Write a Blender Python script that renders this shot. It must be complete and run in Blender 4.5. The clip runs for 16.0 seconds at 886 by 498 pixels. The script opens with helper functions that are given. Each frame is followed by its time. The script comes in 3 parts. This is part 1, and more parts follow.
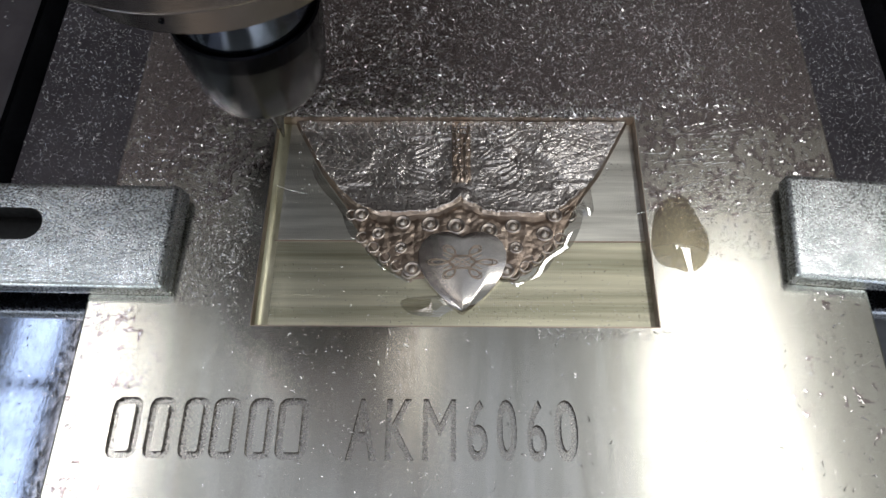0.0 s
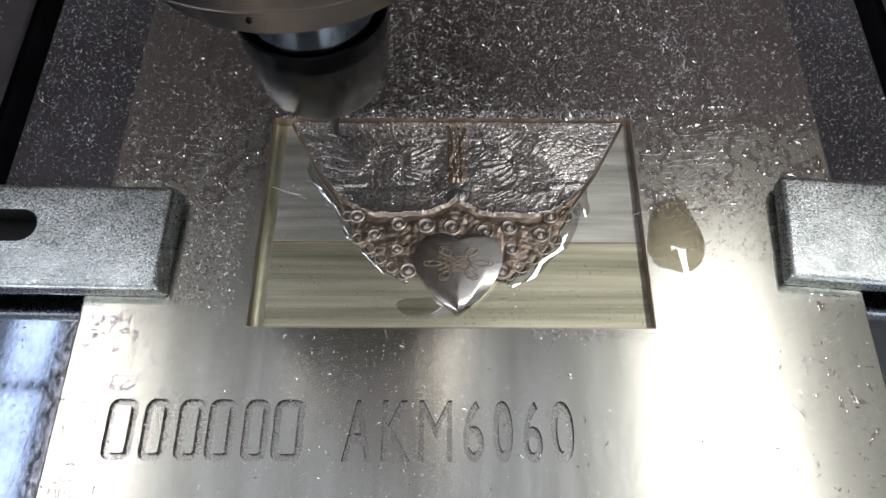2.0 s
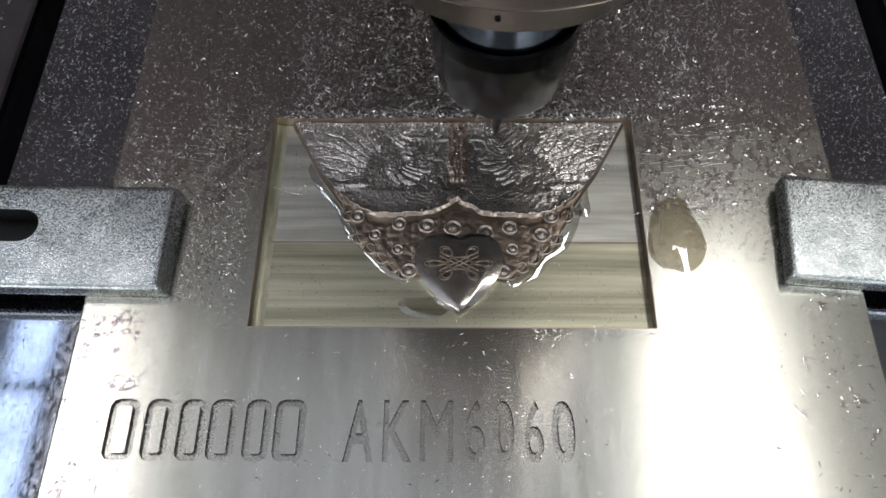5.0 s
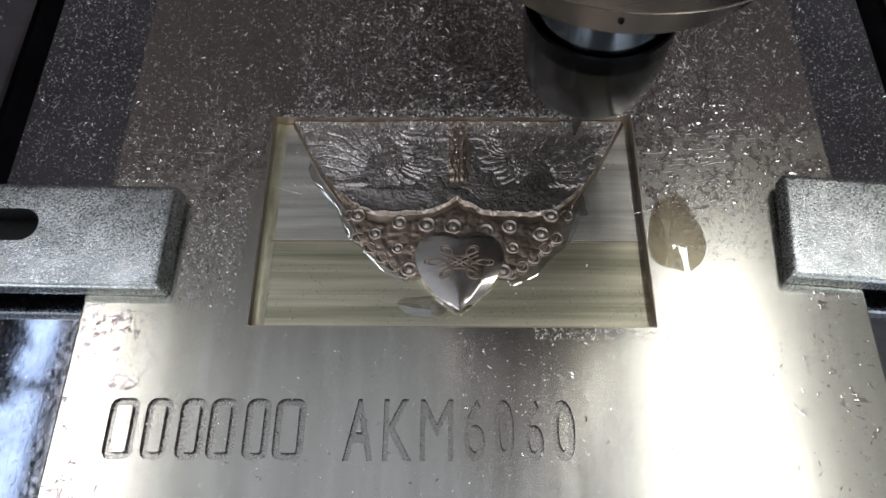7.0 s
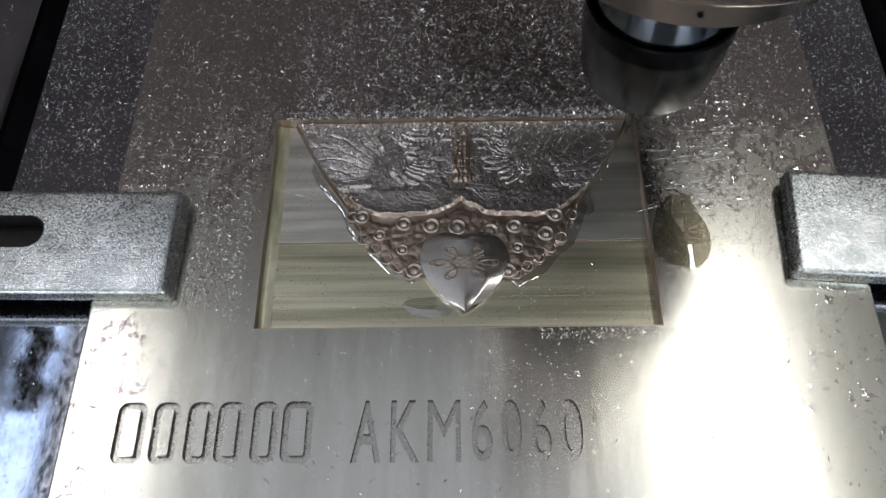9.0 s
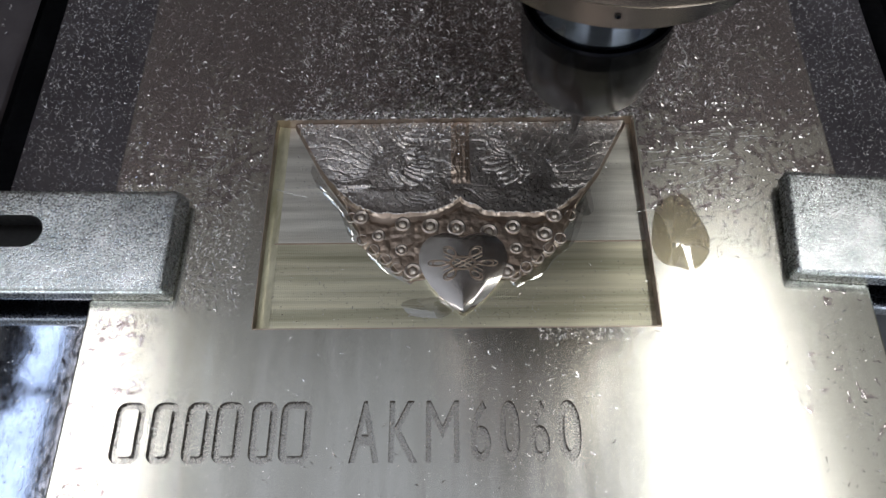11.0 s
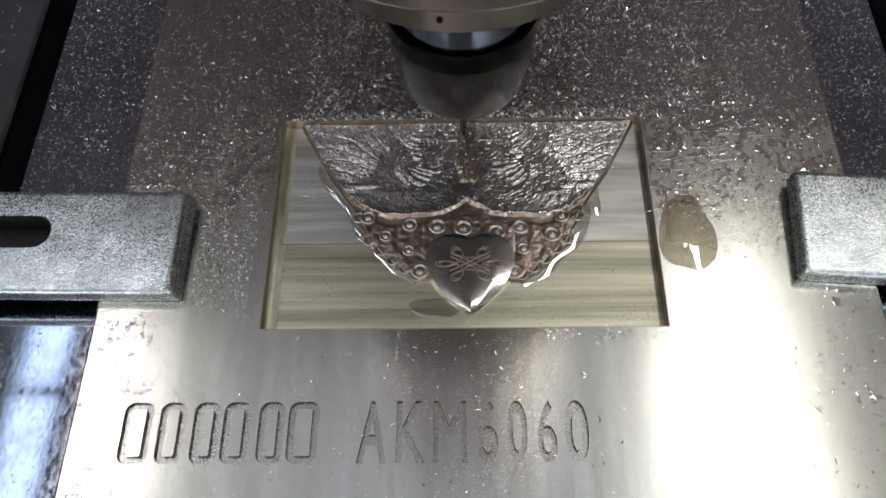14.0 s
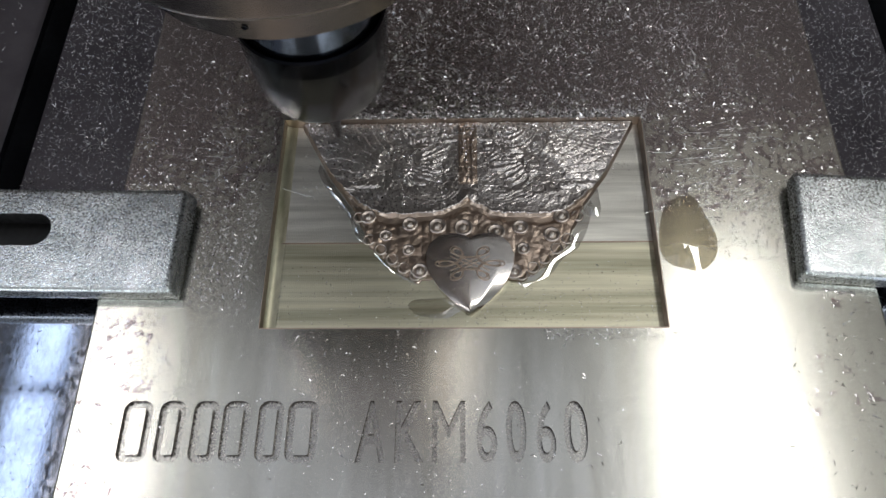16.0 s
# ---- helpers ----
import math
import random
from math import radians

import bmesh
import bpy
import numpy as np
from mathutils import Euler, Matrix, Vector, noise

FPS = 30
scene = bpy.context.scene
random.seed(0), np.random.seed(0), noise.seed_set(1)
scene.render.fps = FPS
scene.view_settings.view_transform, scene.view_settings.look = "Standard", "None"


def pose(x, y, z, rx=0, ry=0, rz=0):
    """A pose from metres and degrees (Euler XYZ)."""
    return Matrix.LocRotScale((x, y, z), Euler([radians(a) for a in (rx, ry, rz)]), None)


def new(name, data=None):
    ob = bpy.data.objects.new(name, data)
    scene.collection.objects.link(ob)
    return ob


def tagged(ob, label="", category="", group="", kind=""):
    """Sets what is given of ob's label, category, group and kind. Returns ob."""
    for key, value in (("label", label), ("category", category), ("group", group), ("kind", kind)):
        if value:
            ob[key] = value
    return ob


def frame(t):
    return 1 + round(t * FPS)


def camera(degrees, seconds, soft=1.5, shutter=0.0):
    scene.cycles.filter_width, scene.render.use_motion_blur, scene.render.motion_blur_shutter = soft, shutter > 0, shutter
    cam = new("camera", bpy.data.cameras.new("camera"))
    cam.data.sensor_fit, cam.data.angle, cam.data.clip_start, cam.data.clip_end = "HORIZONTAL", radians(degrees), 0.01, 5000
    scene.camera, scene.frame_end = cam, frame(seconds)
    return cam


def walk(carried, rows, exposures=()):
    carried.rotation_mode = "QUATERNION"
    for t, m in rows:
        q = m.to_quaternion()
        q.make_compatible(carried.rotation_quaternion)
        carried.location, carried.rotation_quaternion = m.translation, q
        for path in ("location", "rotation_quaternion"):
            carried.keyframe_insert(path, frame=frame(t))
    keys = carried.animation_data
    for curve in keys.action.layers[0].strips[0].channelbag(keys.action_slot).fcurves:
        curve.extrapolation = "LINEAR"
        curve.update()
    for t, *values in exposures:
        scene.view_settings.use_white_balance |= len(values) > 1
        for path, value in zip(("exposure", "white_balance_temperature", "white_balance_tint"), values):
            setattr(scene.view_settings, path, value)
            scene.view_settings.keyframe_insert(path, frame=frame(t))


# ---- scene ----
MM = 0.001
cam = camera(57.35, 16.0, soft=1.5)
# seconds and the camera's turn; it sways a little on its stand
SWAY = [
    (0.0, 28.729, 0.713, 0.686),
    (0.5, 28.746, 0.674, 0.662),
    (1.0, 28.789, 0.510, 0.577),
    (1.5, 28.814, 0.469, 0.552),
    (2.0, 28.813, 0.481, 0.514),
    (2.5, 28.761, 0.597, 0.474),
    (3.0, 28.822, 0.638, 0.479),
    (3.5, 28.799, 0.509, 0.462),
    (4.0, 28.860, 0.493, 0.484),
    (6.5, 28.711, 0.698, 0.530),
    (7.0, 28.736, 0.573, 0.496),
    (7.5, 28.871, 0.815, 0.108),
    (8.0, 28.812, 0.858, -0.161),
    (8.5, 28.671, 1.082, -0.099),
    (9.0, 28.772, 1.272, -0.081),
    (11.5, 28.812, 1.126, -0.018),
    (12.0, 28.786, 1.359, 0.012),
    (12.5, 28.800, 1.319, 0.054),
    (13.0, 28.848, 1.467, 0.057),
    (13.5, 28.725, 1.652, 0.129),
    (14.0, 28.842, 1.606, 0.177),
    (14.5, 28.890, 1.532, 0.153),
    (15.0, 28.881, 1.500, 0.238),
    (15.5, 28.868, 1.702, 0.212),
    (16.0, 28.833, 1.456, 0.424),
]
walk(cam, [(t, pose(0.0004, -0.0788, 0.1829, rx, ry, rz)) for t, rx, ry, rz in SWAY], exposures=[(0.0, -0.04), (4.0, -0.05), (7.0, -0.16), (9.0, 0.0), (12.5, 0.02), (16.0, -0.04)])

# ------------------------------------------------------------------ light
world = bpy.data.worlds.new("sky")
scene.world = world
world.use_nodes = True
wn = world.node_tree.nodes
sky = wn.new("ShaderNodeTexSky")
sky.sky_type, sky.sun_disc, sky.sun_elevation, sky.sun_rotation = "NISHITA", False, radians(50), radians(200)
world.node_tree.links.new(sky.outputs[0], wn["Background"].inputs[0])
wn["Background"].inputs[1].default_value = 0.08

CEIL = 1.6
# x0, x1, y0, y1, radiance, colour
CEILING_LIGHTS = [
    (0.50, 0.70, -0.35, 0.80, 10.0, (1.0, 0.99, 0.96)),
    (-0.885, -0.77, -0.35, 0.76, 9.5, (1.0, 0.97, 0.95)),
    (-1.065, -0.945, -0.35, 0.90, 4.0, (0.58, 0.74, 1.0)),
    # not a known window: broad weak fill added over the middle
    (-0.70, 0.42, -1.7, 0.62, 0.42, (1.0, 0.98, 0.95)),
]
for x0, x1, y0, y1, rad, col in CEILING_LIGHTS:
    li = bpy.data.lights.new("skylight_and_fill_lamp", "AREA")
    li.shape, li.size, li.size_y, li.color = "RECTANGLE", x1 - x0, y1 - y0, col
    li.energy = rad * math.pi * (x1 - x0) * (y1 - y0)
    lo = new("skylight_and_fill_lamp", li)
    lo.matrix_world = pose((x0 + x1) / 2, (y0 + y1) / 2, CEIL + 0.03)
# two unseen openings added behind the camera for fill light: x0, x1, z0, z1, radiance
SIDE = [(-2.2, -0.9, 0.0, 1.4, 3.2), (0.7, 2.1, 0.1, 1.4, 5.0)]
for x0, x1, z0, z1, rad in SIDE:
    li = bpy.data.lights.new("window_lamp", "AREA")
    li.shape, li.size, li.size_y, li.color = "RECTANGLE", x1 - x0, z1 - z0, (0.9, 0.95, 1.0)
    li.energy = rad * math.pi * (x1 - x0) * (z1 - z0)
    lo = new("window_lamp", li)
    lo.matrix_world = pose((x0 + x1) / 2, -2.43, (z0 + z1) / 2, 90, 0, 0)


# ------------------------------------------------------------------ materials
def nodes_of(name):
    m = bpy.data.materials.new(name)
    m.use_nodes = True
    t = m.node_tree
    return m, t, t.nodes["Principled BSDF"]


def noise_node(t, scale, detail=4, rough=0.6, stretch=None, kind="noise"):
    co = t.nodes.new("ShaderNodeTexCoord")
    mp = t.nodes.new("ShaderNodeMapping")
    t.links.new(co.outputs["Object"], mp.inputs[0])
    mp.inputs["Scale"].default_value = stretch or (1, 1, 1)
    if kind == "voronoi":
        n = t.nodes.new("ShaderNodeTexVoronoi")
        n.inputs["Scale"].default_value = scale
        t.links.new(mp.outputs[0], n.inputs["Vector"])
        return n.outputs["Distance"]
    n = t.nodes.new("ShaderNodeTexNoise")
    n.inputs["Scale"].default_value, n.inputs["Detail"].default_value, n.inputs["Roughness"].default_value = scale, detail, rough
    t.links.new(mp.outputs[0], n.inputs["Vector"])
    return n.outputs["Fac"]


def ramp(t, fac, stops):
    r = t.nodes.new("ShaderNodeValToRGB")
    els = r.color_ramp.elements
    while len(els) < len(stops):
        els.new(0.5)
    for e, (p, c) in zip(els, stops):
        e.position = p
        e.color = (*c, 1) if isinstance(c, tuple) else (c, c, c, 1)
    t.links.new(fac, r.inputs[0])
    return r.outputs[0]


def bump(t, fac, strength, dist, prev=None):
    b = t.nodes.new("ShaderNodeBump")
    b.inputs["Strength"].default_value, b.inputs["Distance"].default_value = strength, dist
    t.links.new(fac, b.inputs["Height"])
    if prev is not None:
        t.links.new(prev, b.inputs["Normal"])
    return b.outputs[0]


def metal(name, dark, light, rough=(0.15, 0.3), metallic=1.0, scale=40, grain=600, bump_mm=0.02, stretch=None, coat=0.0, bstr=0.4, brushed=0.0, pitch=0.0, streak=None):
    """Worn metal: stains at the size of centimetres, grain at that of tenths of a millimetre."""
    m, t, b = nodes_of(name)
    big = noise_node(t, scale, 5, 0.62, streak)
    fine = noise_node(t, grain, 3, 0.6, stretch)
    t.links.new(ramp(t, big, [(0.3, dark), (0.68, light)]), b.inputs["Base Color"])
    t.links.new(ramp(t, fine, [(0.3, rough[0]), (0.7, rough[1])]), b.inputs["Roughness"])
    t.links.new(bump(t, fine, bstr, bump_mm * MM), b.inputs["Normal"])
    b.inputs["Metallic"].default_value = metallic
    b.inputs["Coat Weight"].default_value = coat
    b.inputs["Coat Roughness"].default_value = 0.05
    if pitch:
        # cutter cusps, a fine square grid
        co = t.nodes.new("ShaderNodeTexCoord")
        prev = None
        for way, amount in (("X", 0.5), ("Y", 0.4)):
            w = t.nodes.new("ShaderNodeTexWave")
            w.bands_direction = way
            w.inputs["Scale"].default_value = 0.314 / (pitch * MM)
            w.inputs["Distortion"].default_value = 3.6
            w.inputs["Detail"].default_value = 2
            w.inputs["Detail Scale"].default_value = 1.5
            t.links.new(co.outputs["Object"], w.inputs["Vector"])
            prev = bump(t, w.outputs["Fac"], amount, 0.042 * MM, prev)
        t.links.new(prev, b.inputs["Normal"])
    if brushed:
        # cutter marks run along x, so the gloss spreads along y
        b.inputs["Anisotropic"].default_value = brushed
        way = t.nodes.new("ShaderNodeCombineXYZ")
        way.inputs[1].default_value = 1.0
        t.links.new(way.outputs[0], b.inputs["Tangent"])
    return m


M_PLATE = metal("bronze_plate", (0.515, 0.50, 0.44), (0.665, 0.655, 0.595), (0.18, 0.25), grain=2200, bump_mm=0.014, stretch=(0.3, 1, 1), bstr=0.4, brushed=0.5, scale=160, streak=(1, 0.1, 1))
M_ENGRAVE = metal("engraved_bronze", (0.40, 0.38, 0.345), (0.52, 0.505, 0.465), (0.22, 0.32), grain=2500, brushed=0.5)
M_FLOOR = metal("milled_bronze", (0.30, 0.285, 0.195), (0.76, 0.735, 0.57), (0.29, 0.41), grain=2600, brushed=0.3, pitch=0.5, scale=260, streak=(0.03, 1, 1))
# paler, greyer copy of the floor bronze; the upper half's light is in its colour
M_FLOOR_LIT = metal("grey_lit_milled_bronze", (0.42, 0.41, 0.365), (0.86, 0.85, 0.78), (0.29, 0.41), grain=2600, brushed=0.3, pitch=0.45, scale=260, streak=(0.06, 1, 1))
M_ROOT = metal("milled_pocket_root", (0.42, 0.40, 0.26), (0.80, 0.77, 0.58), (0.36, 0.46), grain=2600, brushed=0.85, scale=260, streak=(1, 0.3, 1))
M_RELIEF = metal("wet_cut_bronze", (0.40, 0.37, 0.35), (0.64, 0.605, 0.58), (0.24, 0.40), scale=130, grain=1500, bump_mm=0.02, coat=0.3)
M_HEART = metal("polished_bronze", (0.54, 0.505, 0.47), (0.66, 0.63, 0.595), (0.16, 0.26), scale=80, grain=1200, coat=0.4)
M_CHIP = metal("bright_chip", (0.48, 0.46, 0.45), (0.78, 0.76, 0.76), (0.16, 0.34), scale=400, grain=900)
M_BED = metal("wet_steel_bed", (0.25, 0.255, 0.295), (0.41, 0.42, 0.475), (0.03, 0.11), scale=60, grain=900, bump_mm=0.02, stretch=(1, 0.45, 1), bstr=0.2)
# near black that stands for the shade down in slots
M_SLOT_SHADE = metal("slot_painted_shade", (0.01, 0.01, 0.01), (0.02, 0.02, 0.02), (0.5, 0.7), metallic=0.2)
M_BROWN = metal("brown_bronze", (0.34, 0.26, 0.20), (0.53, 0.43, 0.355), (0.28, 0.44), grain=900, coat=0.4)
# near black, so the shade inside the engraving is painted in
M_GROOVE_SHADE = metal("shaded_groove_wall", (0.035, 0.028, 0.022), (0.075, 0.06, 0.05), (0.35, 0.5), grain=900)
M_BEAD = metal("satin_bead_bronze", (0.38, 0.33, 0.29), (0.54, 0.485, 0.435), (0.30, 0.44), scale=200, grain=1200)
M_CLAMP = metal("zinc_plated_steel", (0.38, 0.41, 0.41), (0.66, 0.69, 0.69), (0.17, 0.36), scale=140, grain=1900, bump_mm=0.15, bstr=0.6)
M_SPINDLE = metal("turned_steel", (0.16, 0.134, 0.122), (0.215, 0.185, 0.17), (0.2, 0.26), grain=900, stretch=(0.02, 0.02, 1), bump_mm=0.004)
M_NUT = metal("satin_nut_steel", (0.032, 0.032, 0.035), (0.05, 0.05, 0.054), (0.18, 0.24), grain=300, stretch=(0.1, 0.1, 1), bump_mm=0.004)
M_BLACK = metal("black_oxide", (0.006, 0.006, 0.008), (0.010, 0.011, 0.014), (0.16, 0.24), metallic=1.0)
M_SHAFT = metal("dark_polished_shaft", (0.12, 0.14, 0.185), (0.16, 0.18, 0.23), (0.10, 0.15), metallic=1.0)
M_CHAIN = metal("black_plastic_chain", (0.02, 0.02, 0.02), (0.035, 0.035, 0.035), (0.4, 0.55), metallic=0.0, scale=60)
# pale only to brighten what the pocket and plate reflect
M_CARRIAGE = metal("carriage_reflector_grey", (0.42, 0.41, 0.39), (0.52, 0.51, 0.49), (0.35, 0.5), metallic=0.0, scale=8)
M_CUTTER = metal("carbide", (0.10, 0.09, 0.09), (0.16, 0.15, 0.14), (0.25, 0.35))
M_GANTRY = metal("gantry_dark_paint", (0.075, 0.056, 0.051), (0.105, 0.082, 0.075), (0.4, 0.55), metallic=0.0, scale=8)
M_WALL = metal("workshop_wall", (0.36, 0.36, 0.35), (0.48, 0.48, 0.46), (0.7, 0.9), metallic=0.0, scale=3, grain=60)
M_CEIL = metal("workshop_ceiling", (0.6, 0.6, 0.58), (0.7, 0.7, 0.68), (0.7, 0.9), metallic=0.0, scale=3, grain=60)
M_FRAME = metal("window_frame_paint", (0.25, 0.25, 0.25), (0.32, 0.32, 0.32), (0.4, 0.6), metallic=0.0, scale=6)


def fluid_material(name, tint, gloss_min):
    """Thin clear film: lets the ground through and mirrors by Fresnel."""
    m, t, b = nodes_of(name)
    clear, gloss, fres, mix = (t.nodes.new("ShaderNode" + k) for k in ("BsdfTransparent", "BsdfGlossy", "LayerWeight", "MixShader"))
    clear.inputs["Color"].default_value = (*tint, 1)
    gloss.inputs["Roughness"].default_value = 0.03
    t.links.new(bump(t, noise_node(t, 150, 2), 0.1, 0.05 * MM), gloss.inputs["Normal"])
    t.links.new(ramp(t, fres.outputs["Facing"], [(0.0, gloss_min), (0.85, 0.8)]), mix.inputs[0])
    t.links.new(clear.outputs[0], mix.inputs[1])
    t.links.new(gloss.outputs[0], mix.inputs[2])
    t.links.new(mix.outputs[0], t.nodes["Material Output"].inputs["Surface"])
    return m


M_MENISCUS = fluid_material("fluid_meniscus", (0.97, 0.965, 0.95), 0.26)
M_PUDDLE = fluid_material("oily_puddle", (0.72, 0.685, 0.60), 0.08)
M_FILM = fluid_material("oily_film", (0.85, 0.785, 0.815), 0.15)


# ------------------------------------------------------------------ mesh helpers
def finish(bm, name, mat, smooth=False):
    me = bpy.data.meshes.new(name)
    bmesh.ops.recalc_face_normals(bm, faces=bm.faces)
    bm.to_mesh(me)
    bm.free()
    me.materials.append(mat)
    if smooth:
        me.shade_smooth()
        me.set_sharp_from_angle(angle=radians(32))
    return me


def part(name, bm, mat, parent=None, label="", smooth=False):
    ob = new(name, finish(bm, name, mat, smooth))
    ob.parent = parent
    return tagged(ob, label)


def box_bm(x0, x1, y0, y1, z0, z1, bevel=0.0, seg=2):
    bm = bmesh.new()
    bmesh.ops.create_cube(bm, size=1)
    for v in bm.verts:
        v.co = Vector((x0 + (v.co.x + 0.5) * (x1 - x0), y0 + (v.co.y + 0.5) * (y1 - y0), z0 + (v.co.z + 0.5) * (z1 - z0)))
    if bevel:
        bmesh.ops.bevel(bm, geom=bm.edges[:], offset=bevel, segments=seg, profile=0.6, affect="EDGES")
    return bm


def lathe_bm(profile, seg=64, bm=None, centre=(0, 0)):
    """A turned solid from (radius, height) pairs, closed at both ends."""
    bm = bm or bmesh.new()
    rings = []
    for r, z in profile:
        rings.append([bm.verts.new((centre[0] + r * math.cos(a), centre[1] + r * math.sin(a), z)) for a in (2 * math.pi * i / seg for i in range(seg))])
    for lo, hi in zip(rings, rings[1:]):
        for i in range(seg):
            bm.faces.new((lo[i], lo[(i + 1) % seg], hi[(i + 1) % seg], hi[i]))
    bm.faces.new(rings[0][::-1])
    bm.faces.new(rings[-1])
    return bm


def tube_bm(points, radius, seg=8, closed=False, bm=None):
    """A round cord along points."""
    bm = bm or bmesh.new()
    n = len(points)
    rings = []
    for i, p in enumerate(points):
        a = points[(i - 1) % n] if closed or i else p
        b = points[(i + 1) % n] if closed or i < n - 1 else p
        d = (Vector(b) - Vector(a)).normalized()
        side = d.cross(Vector((0, 0, 1))).normalized()
        up = side.cross(d)
        rings.append([bm.verts.new(Vector(p) + radius * (math.cos(w) * side + math.sin(w) * up)) for w in (2 * math.pi * k / seg for k in range(seg))])
    for i in range(n if closed else n - 1):
        lo, hi = rings[i], rings[(i + 1) % n]
        for k in range(seg):
            bm.faces.new((lo[k], lo[(k + 1) % seg], hi[(k + 1) % seg], hi[k]))
    if not closed:
        bm.faces.new(rings[0][::-1])
        bm.faces.new(rings[-1])
    return bm


def cut(ob, cutters):
    """Take the cutters out of ob for good."""
    for c in cutters:
        mod = ob.modifiers.new("cut", "BOOLEAN")
        mod.operation, mod.solver, mod.object, mod.material_mode = "DIFFERENCE", "EXACT", c, "TRANSFER"
    me = bpy.data.meshes.new_from_object(ob.evaluated_get(bpy.context.evaluated_depsgraph_get()))
    ob.modifiers.clear()
    ob.data = me
    for c in cutters:
        bpy.data.objects.remove(c)


# ------------------------------------------------------------------ the workshop round the machine
def build_room():
    X, Y0, Y1, F = 2.4, -2.4, 2.6, -0.9
    tagged(part("floor", box_bm(-X, X, Y0, Y1, F - 0.1, F), M_WALL), "dull grey concrete workshop floor", "floor", kind="structure")
    for n, b in (("wall_north", (-X, X, Y1, Y1 + 0.1)), ("wall_south", (-X, X, Y0 - 0.1, Y0)), ("wall_west", (-X - 0.1, -X, Y0 - 0.1, Y1 + 0.1)), ("wall_east", (X, X + 0.1, Y0 - 0.1, Y1 + 0.1))):
        wall = tagged(part(n, box_bm(*b, F, CEIL + 0.1), M_WALL), "plain grey workshop wall", "wall", kind="structure")
        if n == "wall_south":
            cut(wall, [part("hole", box_bm(a, c, Y0 - 0.3, Y0 + 0.1, d, e), M_WALL) for a, c, d, e, _ in SIDE])
    ceil = part("ceiling", box_bm(-X, X, Y0, Y1, CEIL, CEIL + 0.08), M_CEIL)
    holes = [part("hole", box_bm(a, b, c, d, CEIL - 0.1, CEIL + 0.2), M_CEIL) for a, b, c, d, _, _ in CEILING_LIGHTS]
    cut(ceil, holes)
    tagged(ceil, "pale painted ceiling with skylight and fill openings", "ceiling", kind="structure")
    # the last of these frames only the added fill
    for i, (a, b, c, d, _, _) in enumerate(CEILING_LIGHTS):
        w = tagged(new("window_%d" % (i + 1)), "framed ceiling window, the fourth an added fill opening", "window", kind="structure")
        w.location = (0, 0, 0)
        for x0, x1, y0, y1 in ((a - 0.02, a, c, d), (b, b + 0.02, c, d), (a, b, d, d + 0.02), (a, b, c - 0.02, c)):
            part("window_frame", box_bm(x0, x1, y0, y1, CEIL - 0.012, CEIL - 0.002), M_FRAME, w)
        if i == 2:
            part("mullion", box_bm(a, b, 0.525, 0.545, CEIL - 0.02, CEIL - 0.005), M_FRAME, w)


build_room()


# ------------------------------------------------------------------ machine bed and gantry
BED = -5.5 * MM


def build_bed():
    bed = tagged(new("machine_bed"), "wet milled steel machine bed with dark T-slots", "machine bed", kind="structure")
    xs = (-420, -134.0, -125.2, 128.3, 137, 420)
    for x0, x1 in ((xs[0], xs[1]), (xs[2], xs[3]), (xs[4], xs[5])):
        part("bed_rail", box_bm(x0 * MM, x1 * MM, -0.4, 0.5, BED - 0.04, BED, 0.0008, 1), M_BED, bed)
    # slot floors carry their deep shade as colour
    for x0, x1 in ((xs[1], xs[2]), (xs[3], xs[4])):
        part("slot_floor", box_bm(x0 * MM, x1 * MM, -0.4, 0.5, BED - 0.04, BED - 0.016), M_SLOT_SHADE, bed, "slot floor with its shade painted near black")
    part("bed_base", box_bm(-0.43, 0.43, -0.41, 0.51, -0.89, BED - 0.041), M_GANTRY, bed, "dark painted base casting")


def build_gantry():
    g = tagged(new("gantry"), "dark painted gantry beam of a milling machine", "gantry")
    part("beam", box_bm(-0.42, 0.42, 0.17, 0.32, 0.022, 0.30, 0.004), M_GANTRY, g)
    for s in (-1, 1):
        part("column", box_bm(s * 0.40 - 0.04, s * 0.40 + 0.04, 0.18, 0.31, BED, 0.021, 0.003), M_GANTRY, g)


build_bed()
build_gantry()


# ------------------------------------------------------------------ bronze plate
POCKET = (-50 * MM, 50 * MM, 0.0, 64 * MM)
FLOOR = -3.6 * MM


def glyph(ch, x0, x1, y0, y1, depth):
    """One letter, stretched into its cell, as a cutter."""
    cu = bpy.data.curves.new("glyph", "FONT")
    cu.body, cu.extrude, cu.resolution_u, cu.offset = ch, 0.5, 5, {"A": 0.02, "K": 0.008, "M": 0.0, "6": 0.012, "0": 0.022}[ch]
    tmp = new("glyph", cu)
    me = bpy.data.meshes.new_from_object(tmp.evaluated_get(bpy.context.evaluated_depsgraph_get()))
    bpy.data.objects.remove(tmp)
    co = np.empty(len(me.vertices) * 3)
    me.vertices.foreach_get("co", co)
    co = co.reshape(-1, 3)
    lo, hi = co.min(0), co.max(0)
    co = (co - lo) / (hi - lo)
    co = co * (np.array([x1 - x0, y1 - y0, depth * 2]) * MM) + np.array([x0, y0, -depth]) * MM
    me.vertices.foreach_set("co", co.ravel())
    bm = bmesh.new()
    bm.from_mesh(me)
    bmesh.ops.remove_doubles(bm, verts=bm.verts, dist=1e-6)
    return part("glyph", bm, M_ENGRAVE)


